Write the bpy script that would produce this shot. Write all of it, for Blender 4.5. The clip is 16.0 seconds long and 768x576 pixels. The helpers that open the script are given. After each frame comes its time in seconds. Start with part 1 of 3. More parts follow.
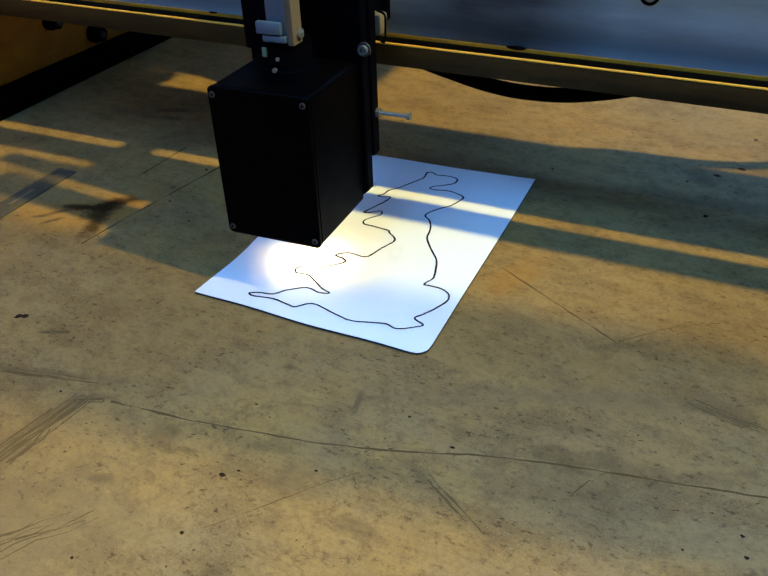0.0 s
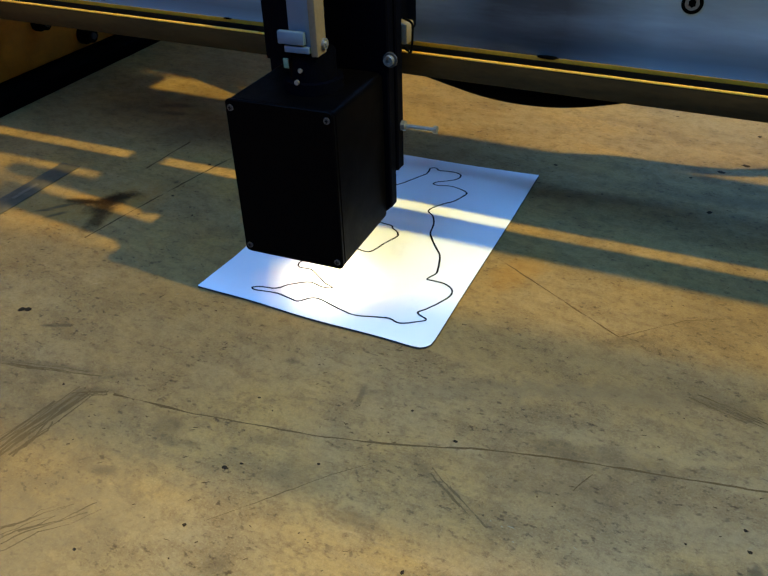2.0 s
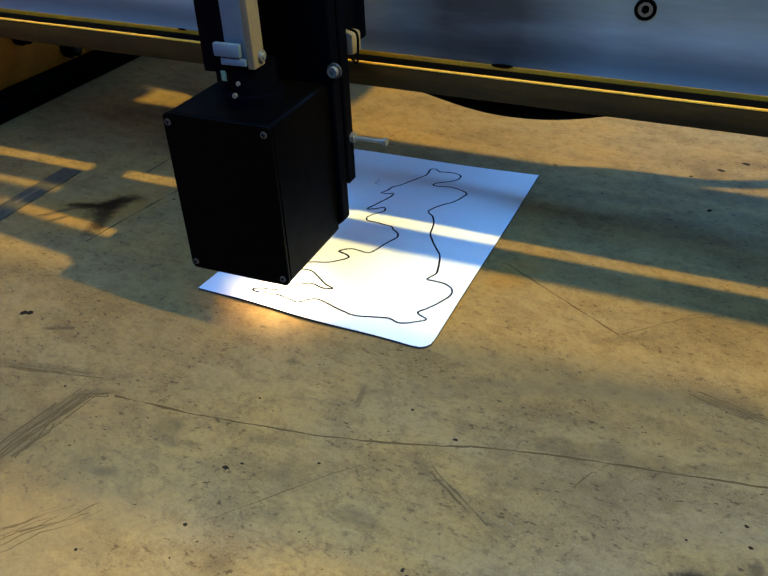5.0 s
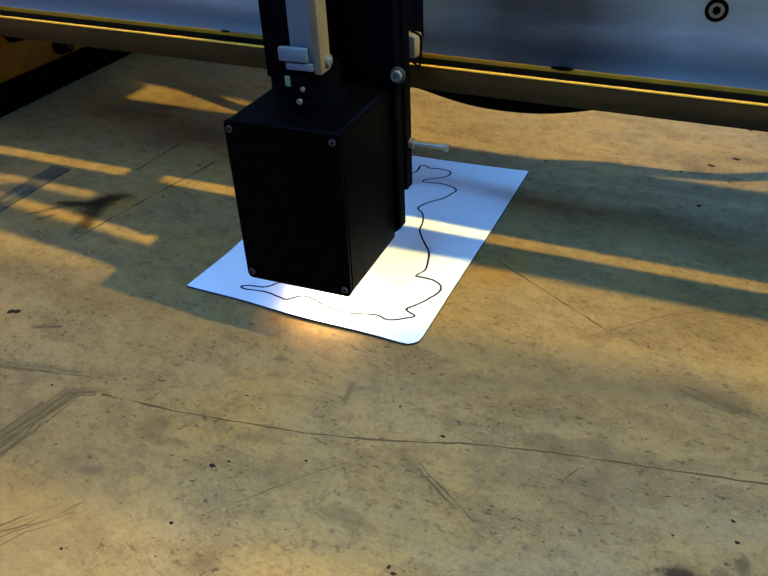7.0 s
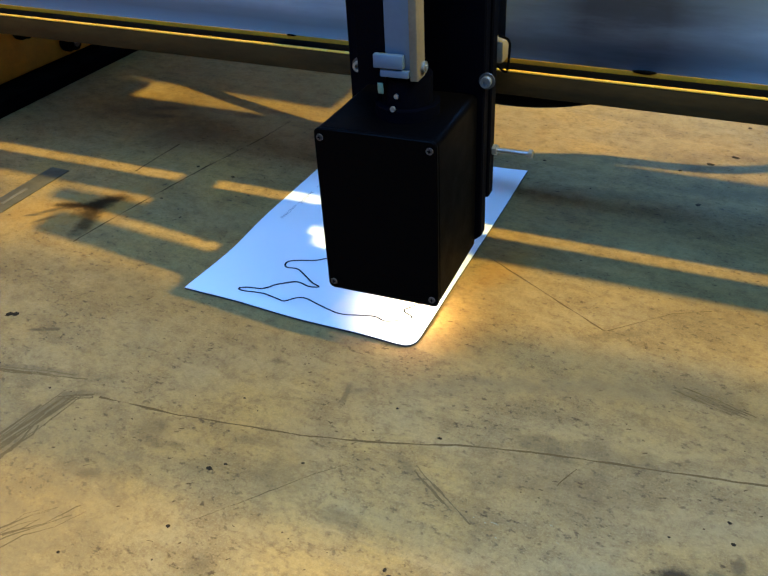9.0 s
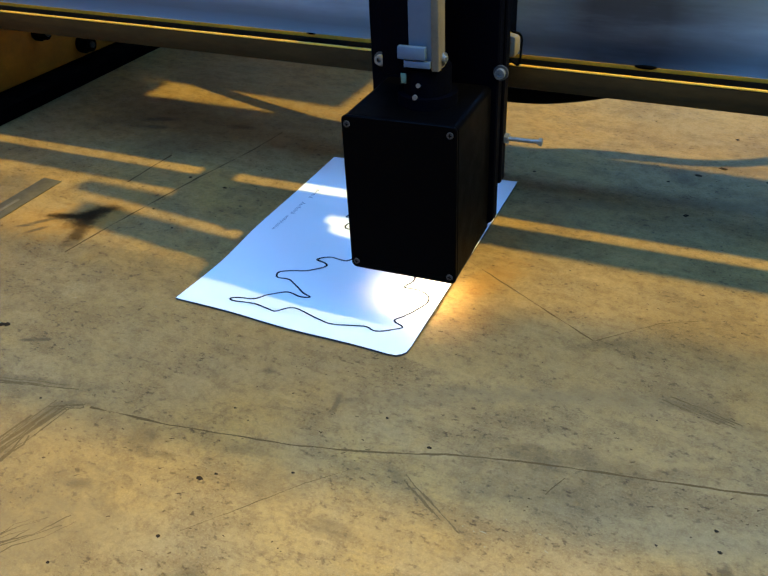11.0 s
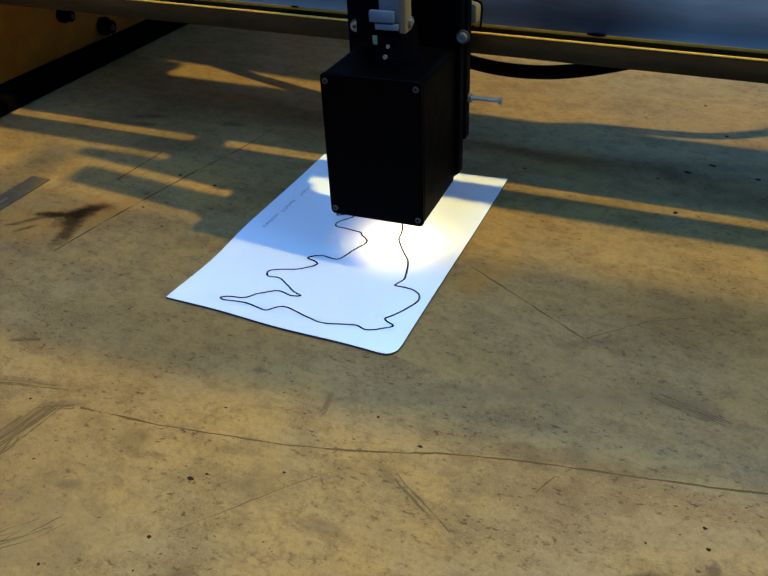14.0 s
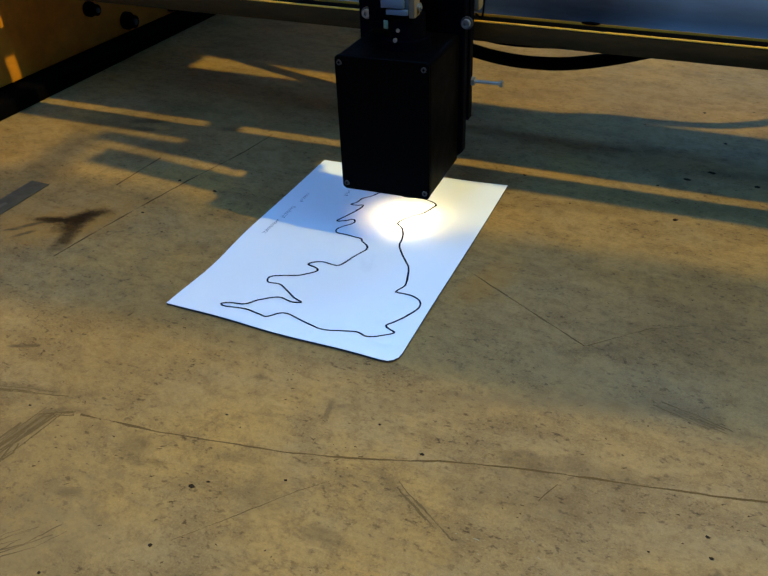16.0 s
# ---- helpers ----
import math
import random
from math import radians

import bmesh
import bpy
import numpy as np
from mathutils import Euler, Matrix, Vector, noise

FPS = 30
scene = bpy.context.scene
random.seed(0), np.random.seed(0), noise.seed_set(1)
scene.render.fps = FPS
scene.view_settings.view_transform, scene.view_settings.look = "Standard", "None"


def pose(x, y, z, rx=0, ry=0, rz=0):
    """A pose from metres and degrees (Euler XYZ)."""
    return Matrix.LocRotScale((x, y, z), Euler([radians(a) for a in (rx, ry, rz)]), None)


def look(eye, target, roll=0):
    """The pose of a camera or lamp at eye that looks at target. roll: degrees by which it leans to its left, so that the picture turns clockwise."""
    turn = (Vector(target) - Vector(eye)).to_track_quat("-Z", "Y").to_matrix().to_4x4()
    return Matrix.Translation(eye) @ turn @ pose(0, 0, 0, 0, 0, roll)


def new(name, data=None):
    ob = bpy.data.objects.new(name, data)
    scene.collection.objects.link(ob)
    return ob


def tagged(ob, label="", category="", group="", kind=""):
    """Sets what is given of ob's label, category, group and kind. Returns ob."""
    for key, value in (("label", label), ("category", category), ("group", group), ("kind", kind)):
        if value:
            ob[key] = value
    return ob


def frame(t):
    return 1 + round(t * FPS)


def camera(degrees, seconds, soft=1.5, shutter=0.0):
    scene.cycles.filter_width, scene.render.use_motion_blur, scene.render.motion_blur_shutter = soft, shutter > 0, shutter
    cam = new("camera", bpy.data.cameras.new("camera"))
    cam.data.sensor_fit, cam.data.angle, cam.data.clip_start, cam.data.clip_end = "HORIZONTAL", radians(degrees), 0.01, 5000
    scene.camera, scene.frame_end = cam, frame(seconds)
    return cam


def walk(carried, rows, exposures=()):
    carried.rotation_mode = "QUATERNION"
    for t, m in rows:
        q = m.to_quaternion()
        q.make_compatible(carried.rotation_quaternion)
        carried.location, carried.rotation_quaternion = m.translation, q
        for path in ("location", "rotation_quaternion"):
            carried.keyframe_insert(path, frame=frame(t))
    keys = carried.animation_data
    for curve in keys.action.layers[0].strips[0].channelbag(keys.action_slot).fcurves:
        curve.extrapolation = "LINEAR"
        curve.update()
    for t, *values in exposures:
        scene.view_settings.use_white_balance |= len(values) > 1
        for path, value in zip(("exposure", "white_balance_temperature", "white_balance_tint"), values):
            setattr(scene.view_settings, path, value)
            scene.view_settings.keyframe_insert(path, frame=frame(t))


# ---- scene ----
cam = camera(52.2, 16.0, soft=1.5)
PATH = [
    (0, 0.1577, -0.4298, 0.3832, 54.93, 0.18, 24.09),
    (0.5, 0.1573, -0.4300, 0.3832, 54.78, 0.08, 24.01),
    (1, 0.1566, -0.4329, 0.3839, 54.81, 0.14, 24.28),
    (1.5, 0.1561, -0.4320, 0.3813, 54.84, -0.03, 24.25),
    (2, 0.1577, -0.4315, 0.3797, 54.87, 0.11, 24.34),
    (2.5, 0.1598, -0.4311, 0.3812, 54.90, 0.51, 24.39),
    (3, 0.1621, -0.4330, 0.3810, 55.14, 0.75, 24.25),
    (3.5, 0.1620, -0.4337, 0.3792, 55.23, 0.69, 24.18),
    (4, 0.1621, -0.4345, 0.3775, 55.26, 0.61, 24.28),
    (6.5, 0.1661, -0.4295, 0.3777, 55.08, 0.97, 24.33),
    (7, 0.1682, -0.4294, 0.3765, 55.00, 0.83, 23.96),
    (7.5, 0.1689, -0.4291, 0.3791, 54.84, 0.86, 23.99),
    (8, 0.1708, -0.4270, 0.3800, 54.86, 0.89, 23.98),
    (8.5, 0.1718, -0.4250, 0.3800, 54.84, 1.23, 24.13),
    (9, 0.1717, -0.4256, 0.3791, 54.79, 1.14, 24.04),
    (11.5, 0.1758, -0.4275, 0.3817, 55.61, 0.93, 23.49),
    (12, 0.1745, -0.4271, 0.3813, 55.44, 0.95, 23.33),
    (12.5, 0.1737, -0.4261, 0.3814, 55.24, 0.84, 23.31),
    (13, 0.1739, -0.4267, 0.3815, 55.33, 0.82, 23.28),
    (13.5, 0.1748, -0.4280, 0.3839, 55.31, 0.73, 23.29),
    (14, 0.1755, -0.4256, 0.3843, 55.10, 0.72, 23.02),
    (14.5, 0.1747, -0.4234, 0.3851, 55.20, 0.65, 22.91),
    (15, 0.1731, -0.4238, 0.3846, 55.30, 0.52, 22.79),
    (15.5, 0.1710, -0.4249, 0.3848, 55.39, 0.49, 22.83),
    (16, 0.1708, -0.4256, 0.3855, 55.41, 0.41, 22.85),
]
walk(cam, [(t, pose(x, y, z, rx, ry, rz)) for t, x, y, z, rx, ry, rz in PATH],
     exposures=[(0, -0.48), (3.5, -0.2), (7, -0.02), (9, 0.2), (11.5, -0.1), (12.5, -0.33), (14.5, -0.65), (16, -0.84)])

# ---- light: low warm sun through an assumed roof opening, cool added sky fill ----
SUN = Vector((0.90, -0.045, 1.0)).normalized()
world = bpy.data.worlds.new("sky")
scene.world = world
world.use_nodes = True
wn = world.node_tree.nodes
sky = wn.new("ShaderNodeTexSky")
sky.sky_type = "NISHITA"
sky.sun_disc = False
sky.sun_elevation = math.asin(SUN.z)
sky.sun_rotation = math.atan2(SUN.x, SUN.y)
wn["Background"].inputs["Strength"].default_value = 0.06
world.node_tree.links.new(sky.outputs[0], wn["Background"].inputs["Color"])

sun_data = bpy.data.lights.new("sun", "SUN")
sun_data.energy, sun_data.angle, sun_data.color = 6.1, radians(1.5), (1.0, 0.86, 0.22)
sun = new("sun", sun_data)
sun.matrix_world = look(SUN * 20, (0, 0, 0))


def sky_fill(name, x, y, z, w, h, target, watts, colour=(0.135, 0.41, 1.0)):
    """Added area lamp: sky light from one assumed, unseen opening."""
    d = bpy.data.lights.new(name, "AREA")
    d.shape, d.size, d.size_y, d.energy, d.color = "RECTANGLE", w, h, watts, colour
    ob = new(name, d)
    ob.matrix_world = look((x, y, z), target)


# fill lamps at unseen openings; front, rear and window ones brighten the shade
sky_fill("roof_fill", 2.9, -0.5, 3.3, 2.4, 3.0, (2.9, -0.5, 0), 275)
sky_fill("front_fill", -0.9, -1.7, 3.25, 2.6, 1.6, (-0.9, -1.7, 0), 245)
sky_fill("rear_fill", 1.0, 2.7, 3.25, 1.2, 1.4, (1.0, 2.7, 0), 250)
sky_fill("window_fill", -1.3, -3.45, 1.3, 2.4, 1.8, (-1.0, 0, 0.8), 16)


# ---- materials ----
def nodes(name):
    m = bpy.data.materials.new(name)
    m.use_nodes = True
    return m, m.node_tree.nodes, m.node_tree.links, m.node_tree.nodes["Principled BSDF"]


def noise_at(n, l, vec, scale, detail=6, rough=0.6, stretch=(1, 1, 1), turn=0.0):
    mp = n.new("ShaderNodeMapping")
    mp.inputs["Scale"].default_value = stretch
    mp.inputs["Rotation"].default_value = (0, 0, turn)
    l.new(vec, mp.inputs["Vector"])
    t = n.new("ShaderNodeTexNoise")
    t.inputs["Scale"].default_value, t.inputs["Detail"].default_value, t.inputs["Roughness"].default_value = scale, detail, rough
    l.new(mp.outputs[0], t.inputs["Vector"])
    return t.outputs["Fac"]


def ramp(n, l, fac, *stops):
    r = n.new("ShaderNodeValToRGB")
    e = r.color_ramp.elements
    while len(e) < len(stops):
        e.new(0.5)
    for s, (p, col) in zip(e, stops):
        s.position = p
        s.color = (*col, 1) if len(col) == 3 else (col[0], col[0], col[0], 1)
    l.new(fac, r.inputs[0])
    return r.outputs[0]


def mix(n, l, fac, a, b, how="MIX"):
    x = n.new("ShaderNodeMix")
    x.data_type, x.blend_type = "RGBA", how
    for k, v in ((0, fac), (6, a), (7, b)):
        if isinstance(v, (int, float)):
            x.inputs[k].default_value = v
        elif isinstance(v, tuple):
            x.inputs[k].default_value = (*v, 1)
        else:
            l.new(v, x.inputs[k])
    return x.outputs[2]


def bump(n, l, bsdf, height, strength, dist):
    b = n.new("ShaderNodeBump")
    b.inputs["Strength"].default_value, b.inputs["Distance"].default_value = strength, dist
    l.new(height, b.inputs["Height"])
    l.new(b.outputs[0], bsdf.inputs["Normal"])


def coords(n):
    return n.new("ShaderNodeTexCoord").outputs["Object"]


def worn(name, col, rough, metal=0.0, col2=None, scale=40.0, amount=0.5, grain=0.3, stretch=(1, 1, 1), spec=0.5):
    """Paint or metal with wear at two scales and a fine relief."""
    m, n, l, b = nodes(name)
    v = coords(n)
    big = noise_at(n, l, v, scale, 5, 0.6, stretch)
    fine = noise_at(n, l, v, scale * 9, 4, 0.65, stretch)
    c2 = col2 or tuple(x * 0.55 for x in col)
    f = ramp(n, l, big, (0.35, (0,)), (0.75, (amount,)))
    c = mix(n, l, f, col, c2)
    g = ramp(n, l, fine, (0.3, (1 - grain,) * 3), (0.7, (1.0,) * 3))
    l.new(mix(n, l, 1.0, c, g, "MULTIPLY"), b.inputs["Base Color"])
    l.new(ramp(n, l, big, (0.2, (rough * 0.8,)), (0.8, (min(1, rough * 1.2),))), b.inputs["Roughness"])
    b.inputs["Metallic"].default_value = metal
    b.inputs["Specular IOR Level"].default_value = spec
    bump(n, l, b, fine, 0.25, 0.0006)
    return m


def glow(name, col, strength):
    m, n, l, b = nodes(name)
    b.inputs["Base Color"].default_value = (*col, 1)
    b.inputs["Emission Color"].default_value = (*col, 1)
    b.inputs["Emission Strength"].default_value = strength
    return m


def table_material():
    m, n, l, b = nodes("worn_board")
    v = coords(n)

    def patch(x, y, rx, ry, turn, edge=0.5, wob=1.5):
        """A ragged-edged mask for the stains and the corner shade: 1 inside, 0 outside."""
        mp = n.new("ShaderNodeMapping")
        mp.vector_type = "TEXTURE"
        mp.inputs["Location"].default_value = (x, y, 0)
        mp.inputs["Rotation"].default_value = (0, 0, radians(turn))
        mp.inputs["Scale"].default_value = (rx, ry, 1)
        l.new(v, mp.inputs["Vector"])
        ln = n.new("ShaderNodeVectorMath")
        ln.operation = "LENGTH"
        l.new(mp.outputs[0], ln.inputs[0])
        ad = n.new("ShaderNodeMath")
        ad.operation = "MULTIPLY_ADD"
        ad.inputs[1].default_value = wob * 2
        l.new(ragged, ad.inputs[0])
        l.new(ln.outputs["Value"], ad.inputs[2])
        mr = n.new("ShaderNodeMapRange")
        mr.inputs["From Min"].default_value, mr.inputs["From Max"].default_value = 1 + wob + edge, 1 + wob - edge
        l.new(ad.outputs[0], mr.inputs["Value"])
        return mr.outputs[0]

    def scaled(fac, k):
        ml = n.new("ShaderNodeMath")
        ml.operation = "MULTIPLY"
        ml.inputs[1].default_value = k
        l.new(fac, ml.inputs[0])
        return ml.outputs[0]

    ragged = noise_at(n, l, v, 60, 8, 0.8)
    broad = noise_at(n, l, v, 3.6, 4, 0.55)
    tint = noise_at(n, l, v, 6.5, 5, 0.6, (1, 1.4, 1), 0.3)
    cloud = noise_at(n, l, v, 16, 7, 0.66, (0.8, 1.5, 1), 0.35)
    mid = noise_at(n, l, v, 55, 8, 0.76, (1, 1.2, 1), 0.25)
    fine = noise_at(n, l, v, 240, 6, 0.8, (1, 1.1, 1), 0.25)
    grain = noise_at(n, l, v, 700, 3, 0.7)
    speck = noise_at(n, l, v, 190, 4, 0.6, (0.8, 1.2, 1), 0.3)
    fleck = noise_at(n, l, v, 420, 2, 0.5, (0.8, 1.3, 1), -0.4)
    drag = noise_at(n, l, v, 26, 7, 0.75, (0.25, 2.6, 1), 0.2)
    wipe = noise_at(n, l, v, 20, 7, 0.75, (0.3, 2.4, 1), -0.75)
    c = ramp(n, l, broad, (0.34, (0.231, 0.139, 0.046)), (0.50, (0.286, 0.166, 0.051)), (0.66, (0.340, 0.186, 0.046)))
    c = mix(n, l, ramp(n, l, tint, (0.42, (0.0,)), (0.60, (0.75,))), c, (0.242, 0.156, 0.063))
    c = mix(n, l, ramp(n, l, cloud, (0.47, (0.0,)), (0.66, (0.7,))), c, (0.153, 0.089, 0.029))
    c = mix(n, l, ramp(n, l, drag, (0.54, (0.0,)), (0.74, (0.5,))), c, (0.164, 0.089, 0.029))
    c = mix(n, l, ramp(n, l, wipe, (0.56, (0.0,)), (0.74, (0.4,))), c, (0.403, 0.243, 0.100))
    c = mix(n, l, ramp(n, l, mid, (0.48, (0.0,)), (0.64, (0.7,))), c, (0.164, 0.091, 0.030))
    c = mix(n, l, ramp(n, l, fine, (0.46, (0.0,)), (0.68, (0.55,))), c, (0.142, 0.076, 0.025))
    c = mix(n, l, ramp(n, l, grain, (0.50, (0.0,)), (0.75, (0.30,))), c, (0.469, 0.288, 0.122))
    # flecks and pits gather where the board is more worn
    worn_here = ramp(n, l, cloud, (0.42, (0.1,)), (0.60, (1.0,)))
    c = mix(n, l, mix(n, l, 1.0, ramp(n, l, speck, (0.57, (0.0,)), (0.66, (0.9,))), worn_here, "MULTIPLY"), c, (0.065, 0.033, 0.010))
    c = mix(n, l, mix(n, l, 1.0, ramp(n, l, fleck, (0.60, (0.0,)), (0.70, (0.55,))), worn_here, "MULTIPLY"), c, (0.060, 0.031, 0.010))
    # stains, and shade painted into the near left corner: x, y, half sizes, turn, strength, colour
    brown, dark, grey, ochre = (0.018, 0.008, 0.002), (0.078, 0.046, 0.017), (0.185, 0.115, 0.045), (0.30, 0.13, 0.016)
    for x, y, rx, ry, turn, k, col in (
            (-0.372, 0.082, 0.050, 0.030, 60, 0.55, ochre), (-0.425, 0.052, 0.030, 0.026, 40, 0.35, ochre),
            (-0.378, 0.090, 0.027, 0.009, 48, 0.95, brown), (-0.398, 0.075, 0.022, 0.005, 20, 0.95, brown), (-0.368, 0.060, 0.034, 0.008, 108, 0.8, brown), (-0.378, 0.078, 0.018, 0.012, 70, 0.85, brown),
            (-0.416, 0.056, 0.014, 0.0028, 50, 0.9, dark), (-0.424, 0.044, 0.008, 0.002, 30, 0.9, dark), (-0.408, 0.042, 0.010, 0.0025, 55, 0.8, dark),
            (-0.467, 0.317, 0.024, 0.006, 20, 0.9, dark), (-0.356, 0.334, 0.016, 0.006, 10, 0.6, dark),
            (0.160, 0.388, 0.012, 0.016, 40, 0.55, dark), (-0.45, 0.33, 0.10, 0.05, 20, 0.35, dark),
            (-0.144, -0.196, 0.007, 0.004, 20, 0.7, dark), (-0.088, -0.054, 0.005, 0.004, 0, 0.4, brown), (-0.109, -0.154, 0.006, 0.003, 0, 0.35, brown),
            (-0.132, -0.147, 0.011, 0.010, 0, 0.45, dark), (-0.118, -0.158, 0.006, 0.004, 0, 0.35, dark), (-0.040, -0.224, 0.007, 0.007, 0, 0.5, dark),
            (-0.026, -0.067, 0.0022, 0.010, 10, 0.6, dark), (-0.020, -0.060, 0.008, 0.0025, 30, 0.4, dark),
            # a broad old smear that runs across, with rougher ends
            (0.060, -0.022, 0.085, 0.009, 24, 0.42, grey), (0.150, 0.012, 0.060, 0.010, 20, 0.45, grey), (0.205, 0.024, 0.028, 0.005, -8, 0.35, dark), (0.232, 0.022, 0.030, 0.008, -20, 0.28, dark),
            (0.066, -0.124, 0.026, 0.004, -28, 0.25, dark), (0.090, -0.148, 0.009, 0.008, 0, 0.22, dark), (0.040, -0.112, 0.010, 0.004, -30, 0.4, dark),
            (0.205, -0.128, 0.011, 0.006, 20, 0.9, brown), (0.226, -0.118, 0.005, 0.005, 0, 0.6, dark), (0.236, -0.108, 0.003, 0.006, 0, 0.75, dark),
            (0.150, -0.055, 0.040, 0.010, 10, 0.35, dark), (0.125, -0.085, 0.050, 0.025, 10, 0.28, dark), (0.105, -0.060, 0.020, 0.008, 0, 0.3, dark),
            (-0.030, -0.150, 0.022, 0.014, 20, 0.32, dark), (0.015, -0.165, 0.012, 0.006, 0, 0.4, dark), (-0.060, -0.130, 0.016, 0.004, 12, 0.35, dark),
            # scuff stains, then broad patches that paint the near left corner's shade
            (-0.218, -0.205, 0.060, 0.011, 84, 0.5, dark), (-0.209, -0.155, 0.022, 0.006, 75, 0.5, dark), (-0.197, -0.138, 0.012, 0.004, 25, 0.5, dark), (-0.26, -0.135, 0.055, 0.004, 14, 0.4, dark), (-0.30, -0.20, 0.07, 0.03, 45, 0.3, dark), (-0.21, -0.21, 0.07, 0.05, 45, 0.3, grey), (-0.16, -0.25, 0.06, 0.035, 50, 0.6, grey),
            (0.20, 0.13, 0.07, 0.05, 30, 0.25, dark), (-0.40, 0.26, 0.05, 0.03, 30, 0.5, dark), (-0.455, 0.295, 0.020, 0.005, 15, 0.8, dark),
            (0.03, 0.130, 0.014, 0.035, -20, 0.4, ochre), (-0.285, -0.095, 0.006, 0.002, 20, 0.9, dark), (-0.275, -0.090, 0.006, 0.002, 30, 0.8, dark),
            (0.140, 0.075, 0.030, 0.004, 30, 0.35, dark), (0.10, 0.30, 0.05, 0.010, 10, 0.4, dark), (0.19, 0.34, 0.06, 0.012, 8, 0.4, dark), (0.22, 0.43, 0.04, 0.010, 10, 0.4, dark)):
        c = mix(n, l, scaled(patch(x, y, rx, ry, turn), k), c, col)
    l.new(c, b.inputs["Base Color"])
    l.new(ramp(n, l, mid, (0.3, (0.45,)), (0.7, (0.7,))), b.inputs["Roughness"])
    b.inputs["Specular IOR Level"].default_value = 0.12
    bump(n, l, b, mix(n, l, 0.5, mid, fine), 0.5, 0.0016)
    return m


def paper_material():
    m, n, l, b = nodes("paper")
    v = coords(n)
    big = noise_at(n, l, v, 9, 4, 0.5)
    smudge = noise_at(n, l, v, 30, 5, 0.6, (1, 0.5, 1))
    c = mix(n, l, ramp(n, l, smudge, (0.62, (0,)), (0.8, (0.35,))), (0.80, 0.80, 0.79), (0.5, 0.5, 0.5))
    l.new(mix(n, l, ramp(n, l, big, (0.3, (0,)), (0.8, (0.12,))), c, (0.68, 0.67, 0.63)), b.inputs["Base Color"])
    b.inputs["Roughness"].default_value = 0.75
    bump(n, l, b, big, 0.2, 0.004)
    return m


def beam_material():
    """Grey metal, wiped and sooty in streaks, with a soft dark oval beside the mounting plate."""
    m, n, l, b = nodes("smudged_metal")
    v = coords(n)
    broad = noise_at(n, l, v, 5, 5, 0.6, (0.6, 1, 2.2))
    wipe = noise_at(n, l, v, 16, 6, 0.65, (0.35, 1, 2.5))
    fine = noise_at(n, l, v, 160, 4, 0.6, (0.5, 1, 1.5))
    c = ramp(n, l, broad, (0.35, (0.23, 0.33, 0.39)), (0.65, (0.35, 0.49, 0.57)))
    c = mix(n, l, ramp(n, l, wipe, (0.50, (0.0,)), (0.76, (0.45,))), c, (0.14, 0.155, 0.17))
    # a dark grimy band above the lower edge
    sep = n.new("ShaderNodeSeparateXYZ")
    l.new(v, sep.inputs[0])
    wave = n.new("ShaderNodeMath")
    wave.operation = "MULTIPLY_ADD"
    wave.inputs[1].default_value = 0.030
    l.new(broad, wave.inputs[0])
    l.new(sep.outputs["Z"], wave.inputs[2])
    grime = ramp(n, l, wave.outputs[0], (0.178, (0.1,)), (0.191, (0.75,)), (0.199, (0.7,)), (0.214, (0.0,)))
    c = mix(n, l, grime, c, (0.10, 0.125, 0.125))
    # a soft dark oval by the mounting plate, uneven with the wiping
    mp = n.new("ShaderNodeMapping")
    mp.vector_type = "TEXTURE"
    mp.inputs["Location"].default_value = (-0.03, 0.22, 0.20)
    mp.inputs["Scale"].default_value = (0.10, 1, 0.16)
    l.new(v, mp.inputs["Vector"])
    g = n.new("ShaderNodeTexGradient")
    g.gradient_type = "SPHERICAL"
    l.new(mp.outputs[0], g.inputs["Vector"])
    dark_oval = mix(n, l, 1.0, ramp(n, l, g.outputs["Fac"], (0.0, (0.0,)), (0.7, (0.9,))), ramp(n, l, wipe, (0.2, (0.6,)), (0.6, (1.0,))), "MULTIPLY")
    c = mix(n, l, dark_oval, c, (0.025, 0.026, 0.03))
    l.new(c, b.inputs["Base Color"])
    l.new(ramp(n, l, wipe, (0.3, (0.30,)), (0.7, (0.52,))), b.inputs["Roughness"])
    b.inputs["Metallic"].default_value = 0.1
    bump(n, l, b, fine, 0.15, 0.0005)
    return m


TABLE = table_material()
PAPER = paper_material()
INK = worn("black_ink", (0.006, 0.006, 0.009), 0.7, spec=0.1)
CARD = worn("dark_card", (0.03, 0.028, 0.026), 0.9)
PENCIL = worn("pencil", (0.12, 0.13, 0.17), 0.7)
BLACK = worn("black_box_paint", (0.0009, 0.0008, 0.0010), 0.45, scale=60, spec=0.02)
PLATE = worn("black_anodised", (0.0010, 0.0012, 0.0028), 0.5, scale=50, spec=0.018)
RUBBER = worn("black_rubber", (0.0015, 0.0014, 0.0013), 0.7, spec=0.02)
STEEL = worn("zinc_steel", (0.28, 0.29, 0.28), 0.35, 0.7, scale=90)
STEEL_DARK = worn("blackened_steel", (0.07, 0.07, 0.07), 0.4, 0.5, scale=200)
SHEET = worn("grey_sheet", (0.072, 0.115, 0.160), 0.5, 0.2, scale=14, grain=0.12)
BEIGE = worn("dusty_beige", (0.14, 0.105, 0.06), 0.7, scale=40, grain=0.2)
YELLOW = worn("yellow_paint", (0.42, 0.22, 0.004), 0.5, 0.0, (0.12, 0.06, 0.003), scale=30)
